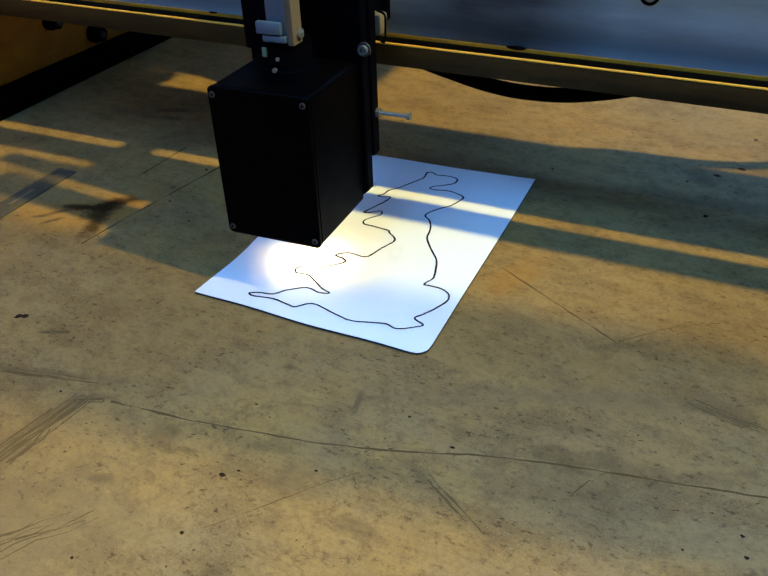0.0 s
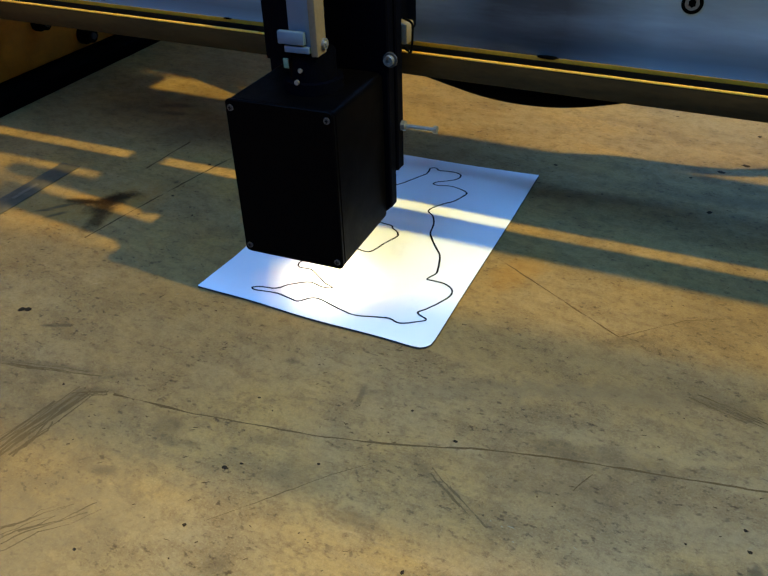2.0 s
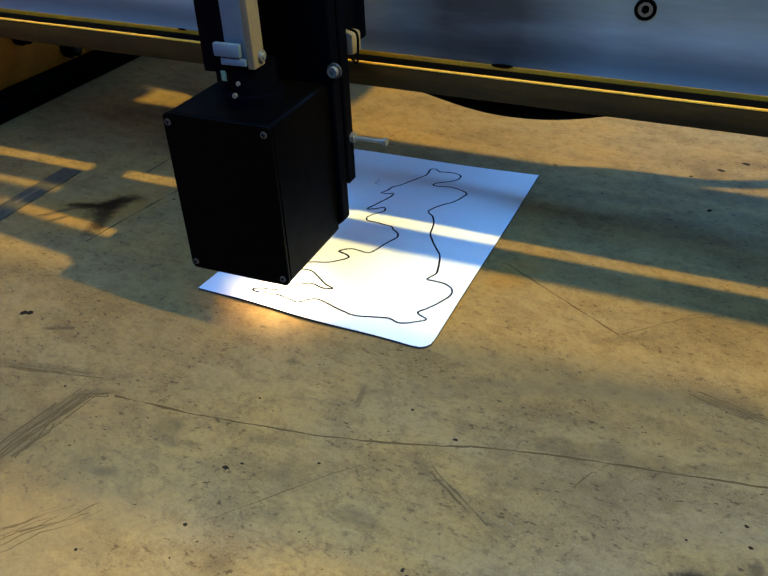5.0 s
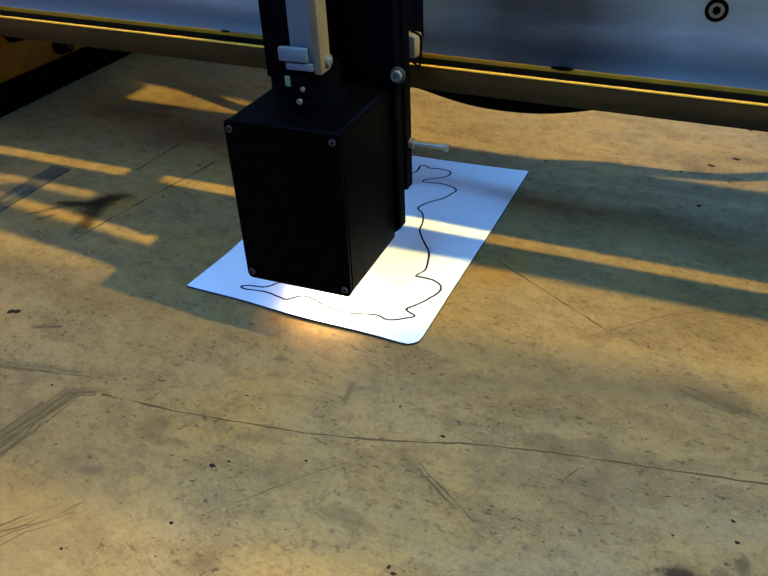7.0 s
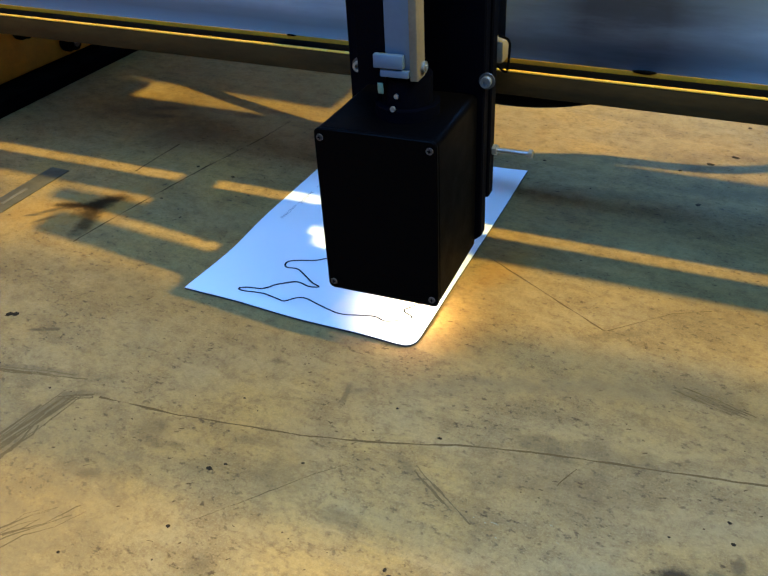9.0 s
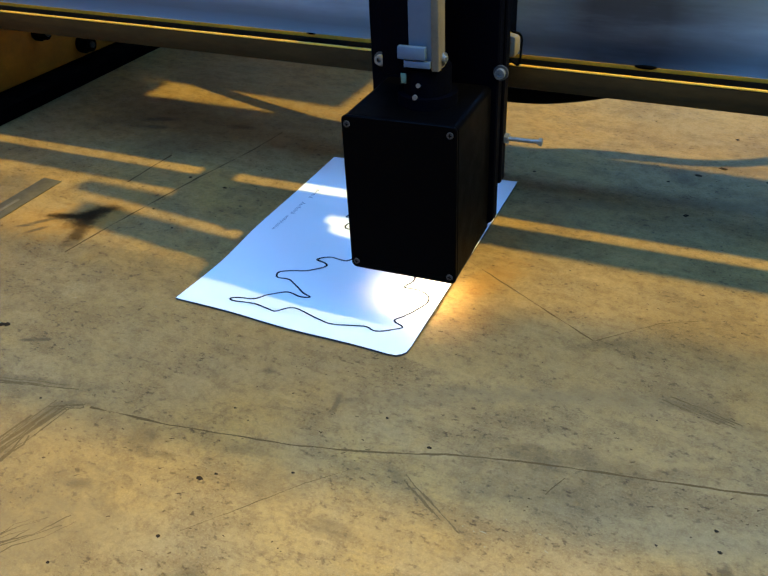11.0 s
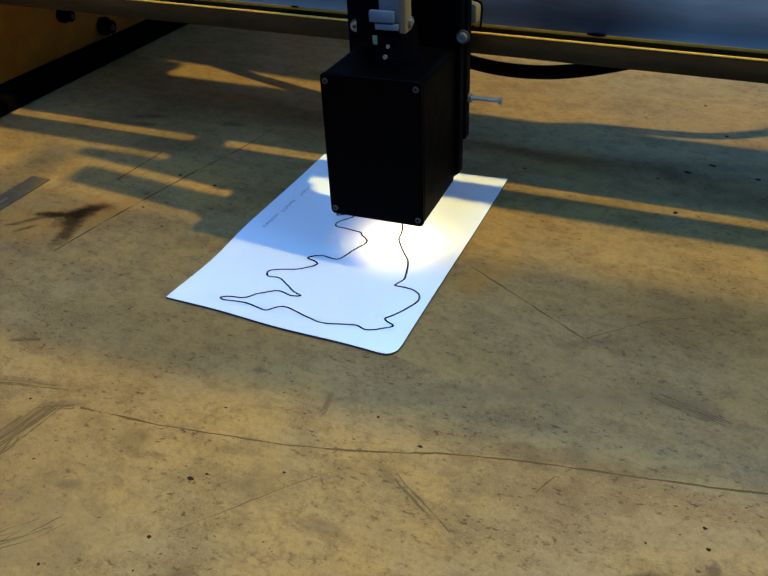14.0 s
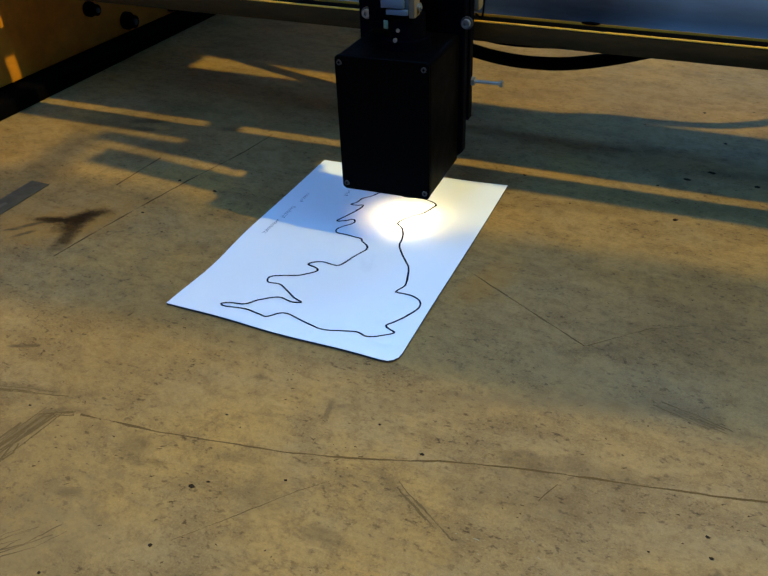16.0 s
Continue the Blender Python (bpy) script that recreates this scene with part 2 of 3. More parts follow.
# bright gold puts the sunlight on the bar's edge into the colour
SUNLIT_EDGE = worn("sunlit_edge", (0.95, 0.50, 0.05), 0.28, 0.0, scale=60, amount=0.25)
RUSTY = worn("bare_steel_bar", (0.052, 0.038, 0.015), 0.55, 0.1, (0.016, 0.011, 0.004), scale=30, amount=0.9, stretch=(0.4, 1, 1.6))
ORANGE = worn("orange_paint", (0.68, 0.25, 0.015), 0.5, 0.0, (0.52, 0.18, 0.010), scale=6, amount=0.8)
WALLS = worn("hall_wall", (0.16, 0.17, 0.19), 0.9, scale=2)
CONCRETE = worn("concrete", (0.14, 0.14, 0.14), 0.9, scale=3)
DIRT = worn("black_grit", (0.030, 0.018, 0.009), 0.95, spec=0.05)
GROOVE = worn("dirty_groove", (0.112, 0.064, 0.022), 0.95, scale=120, amount=0.2, grain=0.15, spec=0.05)
SCUFF = worn("dull_scuff", (0.150, 0.090, 0.033), 0.95, scale=90, amount=0.5, grain=0.3, spec=0.05)
STAIN = worn("black_crack", (0.085, 0.048, 0.017), 0.95, scale=120, amount=0.4, grain=0.15, spec=0.05)
BAR = worn("brown_bar", (0.046, 0.028, 0.008), 0.6, 0.0, (0.014, 0.009, 0.003), scale=24, amount=0.9, stretch=(0.4, 1, 1.6), spec=0.1)
CHALK = worn("pale_scratch", (0.34, 0.27, 0.16), 0.95, spec=0.05)
PLATE_BROWN = worn("dirty_strip", (0.085, 0.062, 0.028), 0.8, 0.0, (0.04, 0.028, 0.012), scale=60, amount=0.8, grain=0.2)
BRASS = worn("brass_reflector", (0.85, 0.62, 0.22), 0.3, 1.0)
LAMP = glow("lamp_glow", (1.0, 0.86, 0.56), 270.0)
GREEN = worn("green_tag", (0.14, 0.20, 0.12), 0.5)


# ---- mesh helpers ----
def box(bm, x0, x1, y0, y1, z0, z1, bevel=0.0, seg=2, m=None):
    vs = bmesh.ops.create_cube(bm, size=1.0)["verts"]
    for v in vs:
        v.co = Vector(((x0 + x1) / 2 + v.co.x * (x1 - x0), (y0 + y1) / 2 + v.co.y * (y1 - y0), (z0 + z1) / 2 + v.co.z * (z1 - z0)))
    es = list({e for v in vs for e in v.link_edges})
    if bevel:
        r = bmesh.ops.bevel(bm, geom=es, offset=bevel, segments=seg, affect="EDGES", profile=0.5)
        vs = list({v for f in r["faces"] for v in f.verts} | {v for v in vs if v.is_valid})
    if m:
        bmesh.ops.transform(bm, matrix=m, verts=[v for v in vs if v.is_valid])
    return bm


def slab(bm, x0, x1, z0, z1, y0, y1, r, n=5):
    """A block whose four long edges are rounded, with small chamfers front and back."""
    rows = []
    c = 0.0007
    for y, k in ((y0, c), (y0 + c, 0.0), (y1 - c, 0.0), (y1, c)):
        row = []
        for cx, cz, a0 in ((x1 - r, z1 - r, 0), (x0 + r, z1 - r, 90), (x0 + r, z0 + r, 180), (x1 - r, z0 + r, 270)):
            for i in range(n + 1):
                a = radians(a0 + 90 * i / n)
                row.append(bm.verts.new((cx + (r - k) * math.cos(a), y, cz + (r - k) * math.sin(a))))
        rows.append(row)
    m = len(rows[0])
    for a, b in zip(rows, rows[1:]):
        for i in range(m):
            bm.faces.new((a[i], a[(i + 1) % m], b[(i + 1) % m], b[i]))
    bm.faces.new(rows[0])
    bm.faces.new(rows[-1])
    bmesh.ops.recalc_face_normals(bm, faces=bm.faces)
    return bm


def tube(bm, a, b, r, r2=None, n=20, caps=True):
    """A round bar from a to b."""
    a, b = Vector(a), Vector(b)
    q = (b - a).to_track_quat("Z", "Y").to_matrix().to_4x4()
    m = Matrix.Translation((a + b) / 2) @ q
    bmesh.ops.create_cone(bm, cap_ends=caps, segments=n, radius1=r, radius2=r if r2 is None else r2, depth=(b - a).length, matrix=m)
    return bm


def ring(bm, cx, cy, z0, z1, r0, r1, n=28):
    """A pipe with a bore, upright."""
    rows = []
    for r, z in ((r0, z0), (r1, z0), (r1, z1), (r0, z1)):
        rows.append([bm.verts.new((cx + r * math.cos(k * math.tau / n), cy + r * math.sin(k * math.tau / n), z)) for k in range(n)])
    for i in range(4):
        a, b = rows[i], rows[(i + 1) % 4]
        for k in range(n):
            bm.faces.new((a[k], a[(k + 1) % n], b[(k + 1) % n], b[k]))
    bmesh.ops.recalc_face_normals(bm, faces=bm.faces)
    return bm


def finish(name, bm, material, smooth=35):
    me = bpy.data.meshes.new(name)
    bm.to_mesh(me)
    bm.free()
    me.materials.append(material)
    if smooth:
        for p in me.polygons:
            p.use_smooth = True
        me.set_sharp_from_angle(angle=radians(smooth))
    return new(name, me)


def part(name, bm, material, parent, label="", smooth=35):
    ob = finish(name, bm, material, smooth)
    ob.parent = parent
    return tagged(ob, label)


def thing(name, label, category, m=None, group=""):
    ob = new(name)
    ob.empty_display_size = 0.05
    if m:
        ob.matrix_world = m
    return tagged(ob, label, category, group)


def B():
    return bmesh.new()


def pipe(name, points, r, material, parent=None, label=""):
    """A bent round cable through a few points, as a mesh."""
    bm = B()
    n, pts = 10, []
    P = [Vector(p) for p in points]
    P = [P[0] * 2 - P[1]] + P + [P[-1] * 2 - P[-2]]
    for i in range(1, len(P) - 2):
        for s in range(12):
            t = s / 12
            a, b, c, d = P[i - 1:i + 3]
            pts.append(0.5 * ((2 * b) + (c - a) * t + (2 * a - 5 * b + 4 * c - d) * t * t + (3 * b - a - 3 * c + d) * t ** 3))
    pts.append(P[-2])
    last = None
    for i, p in enumerate(pts):
        d = (pts[min(i + 1, len(pts) - 1)] - pts[max(i - 1, 0)]).normalized()
        q = d.to_track_quat("Z", "Y").to_matrix()
        row = [bm.verts.new(p + q @ Vector((r * math.cos(k * math.tau / n), r * math.sin(k * math.tau / n), 0))) for k in range(n)]
        if last:
            for k in range(n):
                bm.faces.new((last[k], last[(k + 1) % n], row[(k + 1) % n], row[k]))
        last = row
    ob = finish(name, bm, material, 60)
    if parent:
        ob.parent = parent
    return tagged(ob, label)


# ---- hall: unseen and assumed; its walls and openings shape the light ----
def hall():
    x0, x1, y0, y1, z0, z1, t = -4.5, 5.0, -3.5, 5.0, -0.85, 3.3, 0.2
    tagged(finish("floor", box(B(), x0 - t, x1 + t, y0 - t, y1 + t, z0 - 0.2, z0), CONCRETE, 0), "grey concrete workshop floor under the table", "floor", kind="structure")
    for name, a in (("wall_east", (x1, x1 + t, y0 - t, y1 + t)), ("wall_west", (x0 - t, x0, y0 - t, y1 + t)), ("wall_north", (x0, x1, y1, y1 + t))):
        tagged(finish(name, box(B(), *a, z0, z1), WALLS, 0), "plain grey assumed workshop wall, unseen", "wall", kind="structure")
    bm = B()
    for a in ((x0, -2.6, z0, z1), (1.6, x1, z0, z1), (-2.6, 1.6, z0, 0.3), (-2.6, 1.6, 2.3, z1)):
        box(bm, a[0], a[1], y0 - t, y0, a[2], a[3])
    tagged(finish("wall_south", bm, WALLS, 0), "plain grey assumed workshop wall, unseen, with a wide window", "wall", kind="structure")
    bm = B()
    for a in ((x0, -2.5, y0, y1), (0.4, 1.6, y0, 2.0), (0.4, 1.6, 3.4, y1), (-2.5, 0.4, y0, -2.5), (-2.5, -2.2, -2.5, -0.9), (-2.5, 0.4, -0.9, y1), (4.2, x1, y0, y1), (1.6, 4.2, y0, -2.1), (1.6, 4.2, 1.1, y1)):
        box(bm, *a, z1, z1 + 0.15)
    tagged(finish("ceiling", bm, WALLS, 0), "grey assumed workshop roof, unseen, with openings for the light", "ceiling", kind="structure")


# ---- table ----
def table():
    t = thing("work_table", "worn tan board work table with cracks, grit and stains", "table")
    part("tabletop", box(B(), -1.35, 1.35, -0.9, 1.6, -0.03, 0.0, 0.002), TABLE, t, smooth=0)
    for x in (-1.2, 1.2):
        for y in (-0.75, 1.45):
            part("leg", box(B(), x - 0.04, x + 0.04, y - 0.04, y + 0.04, -0.85, -0.03, 0.003), RUSTY, t)
    rng = random.Random(4)

    def crack(pts, w, mat=GROOVE):
        bm, last = B(), None
        for i in range(len(pts) - 1):
            a, b = Vector((*pts[i], 0)), Vector((*pts[i + 1], 0))
            nrm = Vector((-(b - a).y, (b - a).x, 0)).normalized()
            k = max(4, int((b - a).length / 0.006))
            for s in range(k + 1):
                p = a.lerp(b, s / k) + nrm * rng.uniform(-0.0003, 0.0003)
                h = w * max(0.08, 0.62 + 0.9 * noise.noise(p * 45)) / 2
                row = [bm.verts.new(p + nrm * h + Vector((0, 0, 0.00005))), bm.verts.new(p + Vector((0, 0, 0.00008))), bm.verts.new(p - nrm * h + Vector((0, 0, 0.00005)))]
                if last:
                    bm.faces.new((last[0], last[1], row[1], row[0]))
                    bm.faces.new((last[1], last[2], row[2], row[1]))
                last = row
        part("crack", bm, mat, t, "dirt-filled crack in the board")

    crack(((-0.186, -0.137), (-0.172, -0.1355), (-0.122, -0.130), (-0.079, -0.122), (-0.036, -0.114)), 0.0022)
    crack(((-0.036, -0.114), (0.008, -0.102), (0.045, -0.089), (0.062, -0.082)), 0.0016)
    crack(((0.062, -0.082), (0.109, -0.069), (0.151, -0.060), (0.192, -0.052), (0.240, -0.042), (0.36, -0.012)), 0.0021)
    crack(((-0.064, -0.202), (-0.044, -0.179), (-0.011, -0.139), (0.010, -0.118)), 0.0006)
    crack(((0.130, -0.090), (0.138, -0.072)), 0.0011)
    crack(((0.004, 0.146), (0.06, 0.113), (0.127, 0.074)), 0.0018)
    crack(((0.129, 0.0755), (0.150, 0.096), (0.172, 0.117), (0.20, 0.132)), 0.0013)
    crack(((-0.301, 0.339), (-0.307, 0.285), (-0.326, 0.194), (-0.337, 0.128), (-0.347, 0.062), (-0.352, 0.02)), 0.0022, STAIN)
    crack(((-0.388, 0.234), (-0.390, 0.195), (-0.391, 0.159)), 0.0020, STAIN)
    # long scuffs dragged in from the corner, in three loose bundles
    def scuffs(count, ends, spread, w0, w1):
        for k in range(count):
            u = rng.uniform(-spread, spread)
            a, b = Vector(ends[0]), Vector(ends[1])
            f0, f1 = rng.uniform(0, 0.45), rng.uniform(0.6, 1.0)
            n0 = Vector((-(b - a).y, (b - a).x)).normalized()
            pts = [a.lerp(b, f0 + (f1 - f0) * q / 4) + n0 * (u + rng.gauss(0, spread * 0.12)) for q in range(5)]
            crack([tuple(p) for p in pts], rng.uniform(w0, w1), SCUFF)

    scuffs(14, ((-0.224, -0.262), (-0.207, -0.140)), 0.010, 0.0009, 0.0026)
    scuffs(4, ((-0.214, -0.150), (-0.186, -0.134)), 0.003, 0.0010, 0.0022)
    scuffs(6, ((-0.320, -0.155), (-0.205, -0.126)), 0.006, 0.0008, 0.0018)
    scuffs(8, ((-0.185, -0.288), (-0.126, -0.210)), 0.011, 0.0007, 0.0016)
    scuffs(5, ((0.185, 0.030), (0.245, 0.014)), 0.005, 0.0008, 0.0016)
    scuffs(4, ((0.040, -0.108), (0.090, -0.140)), 0.003, 0.0008, 0.0020)

    bm = B()
    lumps = ((-0.334, 0.194, 2.4), (-0.285, 0.187, 2.4), (-0.286, 0.095, 1.5), (-0.327, 0.12, 1.6), (0.009, 0.347, 2), (0.146, 0.375, 2), (0.173, 0.402, 3.4), (0.197, 0.428, 3.6),
             (0.171, 0.306, 3.4), (0.206, 0.515, 3), (0.176, 0.604, 3), (0.244, 0.411, 3.2), (-0.076, -0.162, 2.0), (-0.068, -0.155, 1.1), (-0.023, -0.135, 1.1), (-0.12, -0.249, 1.2), (-0.321, -0.088, 4.0), (-0.316, -0.086, 3.0), (0.013, -0.066, 1.2), (0.050, -0.081, 1.4), (0.229, -0.078, 1.3), (0.232, -0.093, 1.5), (0.198, -0.102, 1.0), (-0.09, -0.098, 0.9), (0.057, -0.186, 1.8), (0.061, -0.189, 1.5))
    for i in range(200 + len(lumps)):
        x, y = rng.uniform(-0.62, 0.5), rng.uniform(-0.32, 0.65)
        r = 0.0004 + 0.0009 * rng.random() ** 6
        if i >= 200:
            x, y, r = lumps[i - 200][0], lumps[i - 200][1], lumps[i - 200][2] * 0.001
        n, a0 = 6, rng.uniform(0, 6.3)
        sx = rng.uniform(0.8, 1.5)
        vs = [bm.verts.new((x + sx * r * rng.uniform(0.6, 1.2) * math.cos(a0 + k * math.tau / n), y + r * rng.uniform(0.6, 1.2) * math.sin(a0 + k * math.tau / n), 0.0001)) for k in range(n)]
        top = bm.verts.new((x, y, 0.0002 + r * 0.15))
        for k in range(n):
            bm.faces.new((vs[k], vs[(k + 1) % n], top))
    tagged(finish("grit", bm, DIRT, 0), "scattered black grit on the work table", "grit", kind="stuff")

    # short scuffs and scratches, in loose clusters
    for name, mat, count, w0, label in (("scratches", STAIN, 900, 0.0007, "short dark chips and scuffs in the board"), ("pale_scratches", CHALK, 90, 0.0005, "short pale scratches in the board")):
        bm = B()
        for _ in range(count):
            if _ % 8 == 0:
                hx, hy, ha = rng.uniform(-0.55, 0.45), rng.uniform(-0.30, 0.45), rng.choice((12, 20, 20, 35, 140, -15)) + rng.uniform(-8, 8)
            x, y = hx + rng.gauss(0, 0.022), hy + rng.gauss(0, 0.016)
            a, ln, w = radians(ha + rng.gauss(0, 18)), 0.0010 + 0.0036 * rng.random() ** 2, w0 * rng.uniform(0.4, 1.5)
            last = None
            for k in range(4):
                u = k / 3
                px, py = x + math.cos(a) * ln * u + rng.uniform(-0.2, 0.2) * w, y + math.sin(a) * ln * u + rng.uniform(-0.2, 0.2) * w
                h = w / 2 * (0.2 + math.sin(math.pi * (0.08 + 0.84 * u))) * rng.uniform(0.6, 1.2)
                row = [bm.verts.new((px - math.sin(a) * h, py + math.cos(a) * h, 0.00007)), bm.verts.new((px + math.sin(a) * h, py - math.cos(a) * h, 0.00007))]
                if last:
                    bm.faces.new((last[0], last[1], row[1], row[0]))
                last = row
        bmesh.ops.recalc_face_normals(bm, faces=bm.faces)
        tagged(finish(name, bm, mat, 0), label, "scratches", kind="stuff")

    s = thing("floor_slot", "dark worn strip let into the table board", "strip", pose(-0.4690, 0.06, 0, 0, 0, 1))
    part("plate", box(B(), -0.012, 0.012, -0.075, 0.072, 0.0002, 0.0012, 0.0003), PLATE_BROWN, s)
    part("slit", box(B(), -0.002, 0.002, -0.012, 0.022, 0.0012, 0.0016), BEIGE, s)


# ---- drawing on a sheet ----
WEST = [(-109, 265), (-113, 257), (-121, 241), (-124, 235), (-131, 226), (-133, 217), (-137, 211), (-130, 211), (-124, 213), (-125, 203), (-130, 190), (-135, 175), (-128, 178), (-121, 183),
        (-118, 177), (-122, 171), (-127, 164), (-128, 158), (-125, 154), (-118, 154), (-107, 153), (-99, 152), (-96, 148), (-89, 143), (-87, 136), (-91, 126), (-94, 117), (-98, 105), (-104, 102),
        (-115, 103), (-122, 99), (-125, 94), (-117, 92), (-113, 88), (-120, 79), (-128, 73), (-142, 67), (-147, 62), (-144, 55), (-133, 56), (-121, 49), (-112, 43), (-104, 40), (-112, 37), (-124, 39),
        (-137, 30), (-146, 19), (-158, 16), (-165, 12)]
SOUTH = [(-165, 12), (-160, 10), (-142, 13), (-127, 11), (-120, 11), (-113, 19), (-107, 21), (-98, 19), (-80, 14), (-68, 13), (-45, 20), (-33, 18), (-18, 27), (-16, 31), (-25, 36), (-20, 44), (-13, 57),
         (-9, 69), (-12, 78), (-21, 83), (-36, 83)]
EAST = [(-36, 83), (-35, 87), (-32, 96), (-36, 113), (-40, 124), (-46, 132), (-57, 147), (-61, 155), (-64, 170), (-70, 184), (-77, 190), (-77, 197), (-70, 210), (-62, 220), (-57, 234), (-56, 241),
        (-62, 246), (-75, 249), (-86, 246), (-94, 246), (-92, 252), (-82, 260), (-75, 268), (-75, 277), (-82, 281), (-92, 280), (-99, 278), (-105, 282), (-110, 279), (-109, 272), (-109, 265)]


def lift(x, y):
    """How the sheet stands off the table: a slight wave."""
    edge = min(1.0, max(0.0, (x + 0.02) / 0.02) + max(0.0, (0.02 - y) / 0.02))
    return 0.0024 + 0.0004 * edge + 0.0007 * math.sin(x * 31 + 1) * math.sin(y * 23)


def sheet():
    t = thing("paper_sheet", "white A4 paper sheet with a hand-drawn black outline", "paper")
    bm = B()
    nx, ny, w, h, r = 30, 42, 0.2085, 0.2985, 0.012

    def inside(u, v):
        x, y = -w + w * u, -0.0045 + h * v
        y += 0.016 * u * v  # the far edge runs slightly askew
        x += (1 - u) * 0.0042 * math.exp(-((y - 0.060) / 0.045) ** 2)  # worn hollow in one long edge
        y += 0.0012 * math.sin(u * 9) * (1 - v) * min(1, 4 * u * (1 - u))
        cx, cy = -r, r - 0.0045
        if x > cx and y < cy:  # the one rounded corner
            d = math.hypot(x - cx, y - cy)
            if d > r:
                x, y = cx + (x - cx) * r / d, cy + (y - cy) * r / d
        return x, y

    def layer(bm, top, bottom):
        grids = []
        for dz in (top, bottom):
            g = []
            for j in range(ny + 1):
                row = []
                for i in range(nx + 1):
                    x, y = inside(i / nx, j / ny)
                    row.append(bm.verts.new((x, y, lift(x, y) + dz)))
                g.append(row)
            grids.append(g)
            for j in range(ny):
                for i in range(nx):
                    q = (g[j][i], g[j][i + 1], g[j + 1][i + 1], g[j + 1][i])
                    bm.faces.new(q if dz == top else q[::-1])
        a, b = grids
        edge = [(0, i) for i in range(nx)] + [(j, nx) for j in range(ny)] + [(ny, i) for i in range(nx, 0, -1)] + [(j, 0) for j in range(ny, 0, -1)]
        for k in range(len(edge)):
            (j0, i0), (j1, i1) = edge[k], edge[(k + 1) % len(edge)]
            bm.faces.new((b[j0][i0], b[j1][i1], a[j1][i1], a[j0][i0]))
        bmesh.ops.remove_doubles(bm, verts=bm.verts, dist=0.00004)
        return bm

    part("leaf", layer(bm, 0.0, -0.0002), PAPER, t, smooth=60)
    part("backing", layer(B(), -0.00025, -0.0020), CARD, t, "dark edge of the backing card", smooth=60)

    def line(name, pts, width, material, label):
        P = [Vector((x / 1000, y / 1000, 0)) for x, y in pts]
        P = [P[0]] + P + [P[-1]]
        path = []
        for i in range(1, len(P) - 2):
            for s in range(5):
                q = s / 5
                a, b, c, d = P[i - 1:i + 3]
                path.append(0.5 * ((2 * b) + (c - a) * q + (2 * a - 5 * b + 4 * c - d) * q * q + (3 * b - a - 3 * c + d) * q ** 3))
        path.append(P[-1])
        bm, last = B(), None
        for i, p in enumerate(path):
            d = path[min(i + 1, len(path) - 1)] - path[max(i - 1, 0)]
            p = p + Vector((noise.noise(p * 130), noise.noise(p * 130 + Vector((7, 3, 1))), 0)) * 0.0004 * (width > 0.001)
            nrm = Vector((-d.y, d.x, 0)).normalized() * width / 2 * (0.85 + 0.25 * noise.noise(p * 60))
            row = []
            for q in (p + nrm, p - nrm):
                row.append(bm.verts.new((q.x, q.y, lift(q.x, q.y) + 0.0003)))
            if last:
                bm.faces.new((last[0], last[1], row[1], row[0]))
            last = row
        part(name, bm, material, t, label)

    line("outline", WEST, 0.0020, INK, "black marker line of one coast")
    line("outline", SOUTH, 0.0020, INK, "black marker line of the near coast")
    line("outline", EAST, 0.0020, INK, "black marker line of the other coast")
    # handwriting along the long edge, too small to read: plain bars
    hand = random.Random(9)
    for y0, count, x0 in ((127, 9, -192), (161, 8, -191), (198, 6, -190), (226, 4, -152)):
        for k in range(count):
            y, x, h = y0 + k * 3.3, x0 + hand.uniform(-0.4, 0.4), hand.uniform(2.4, 4.6)
            line("writing", [(x, y), (x + h, y + 0.7), (x + h * 0.6, y + 1.5), (x + 0.3, y + 2.2)], 0.0005, PENCIL, "unreadable pencil writing")


# ---- machine ----
def hex_bolt(bm, c, axis, r, h):
    c, axis = Vector(c), Vector(axis).normalized()
    tube(bm, c, c + axis * h, r, n=6)


def socket_bolt(name, c, axis, r, h, parent):
    """A cap screw with its socket."""
    c, axis = Vector(c), Vector(axis).normalized()
    bm = B()
    q = axis.to_track_quat("Z", "Y").to_matrix().to_4x4()
    ring(bm, 0, 0, 0, h, r * 0.5, r, 20)
    tube(bm, (0, 0, 0), (0, 0, h * 0.4), r * 0.55, n=6)
    bmesh.ops.transform(bm, matrix=Matrix.Translation(c) @ q, verts=bm.verts)
    bolt = part(name, bm, STEEL, parent, "bright socket-head screw")
    bm = B()
    ring(bm, 0, 0, -0.0008, 0.0005, r * 0.9, r * 1.5, 20)
    bmesh.ops.transform(bm, matrix=Matrix.Translation(c) @ q, verts=bm.verts)
    part("washer", bm, STEEL_DARK, bolt)


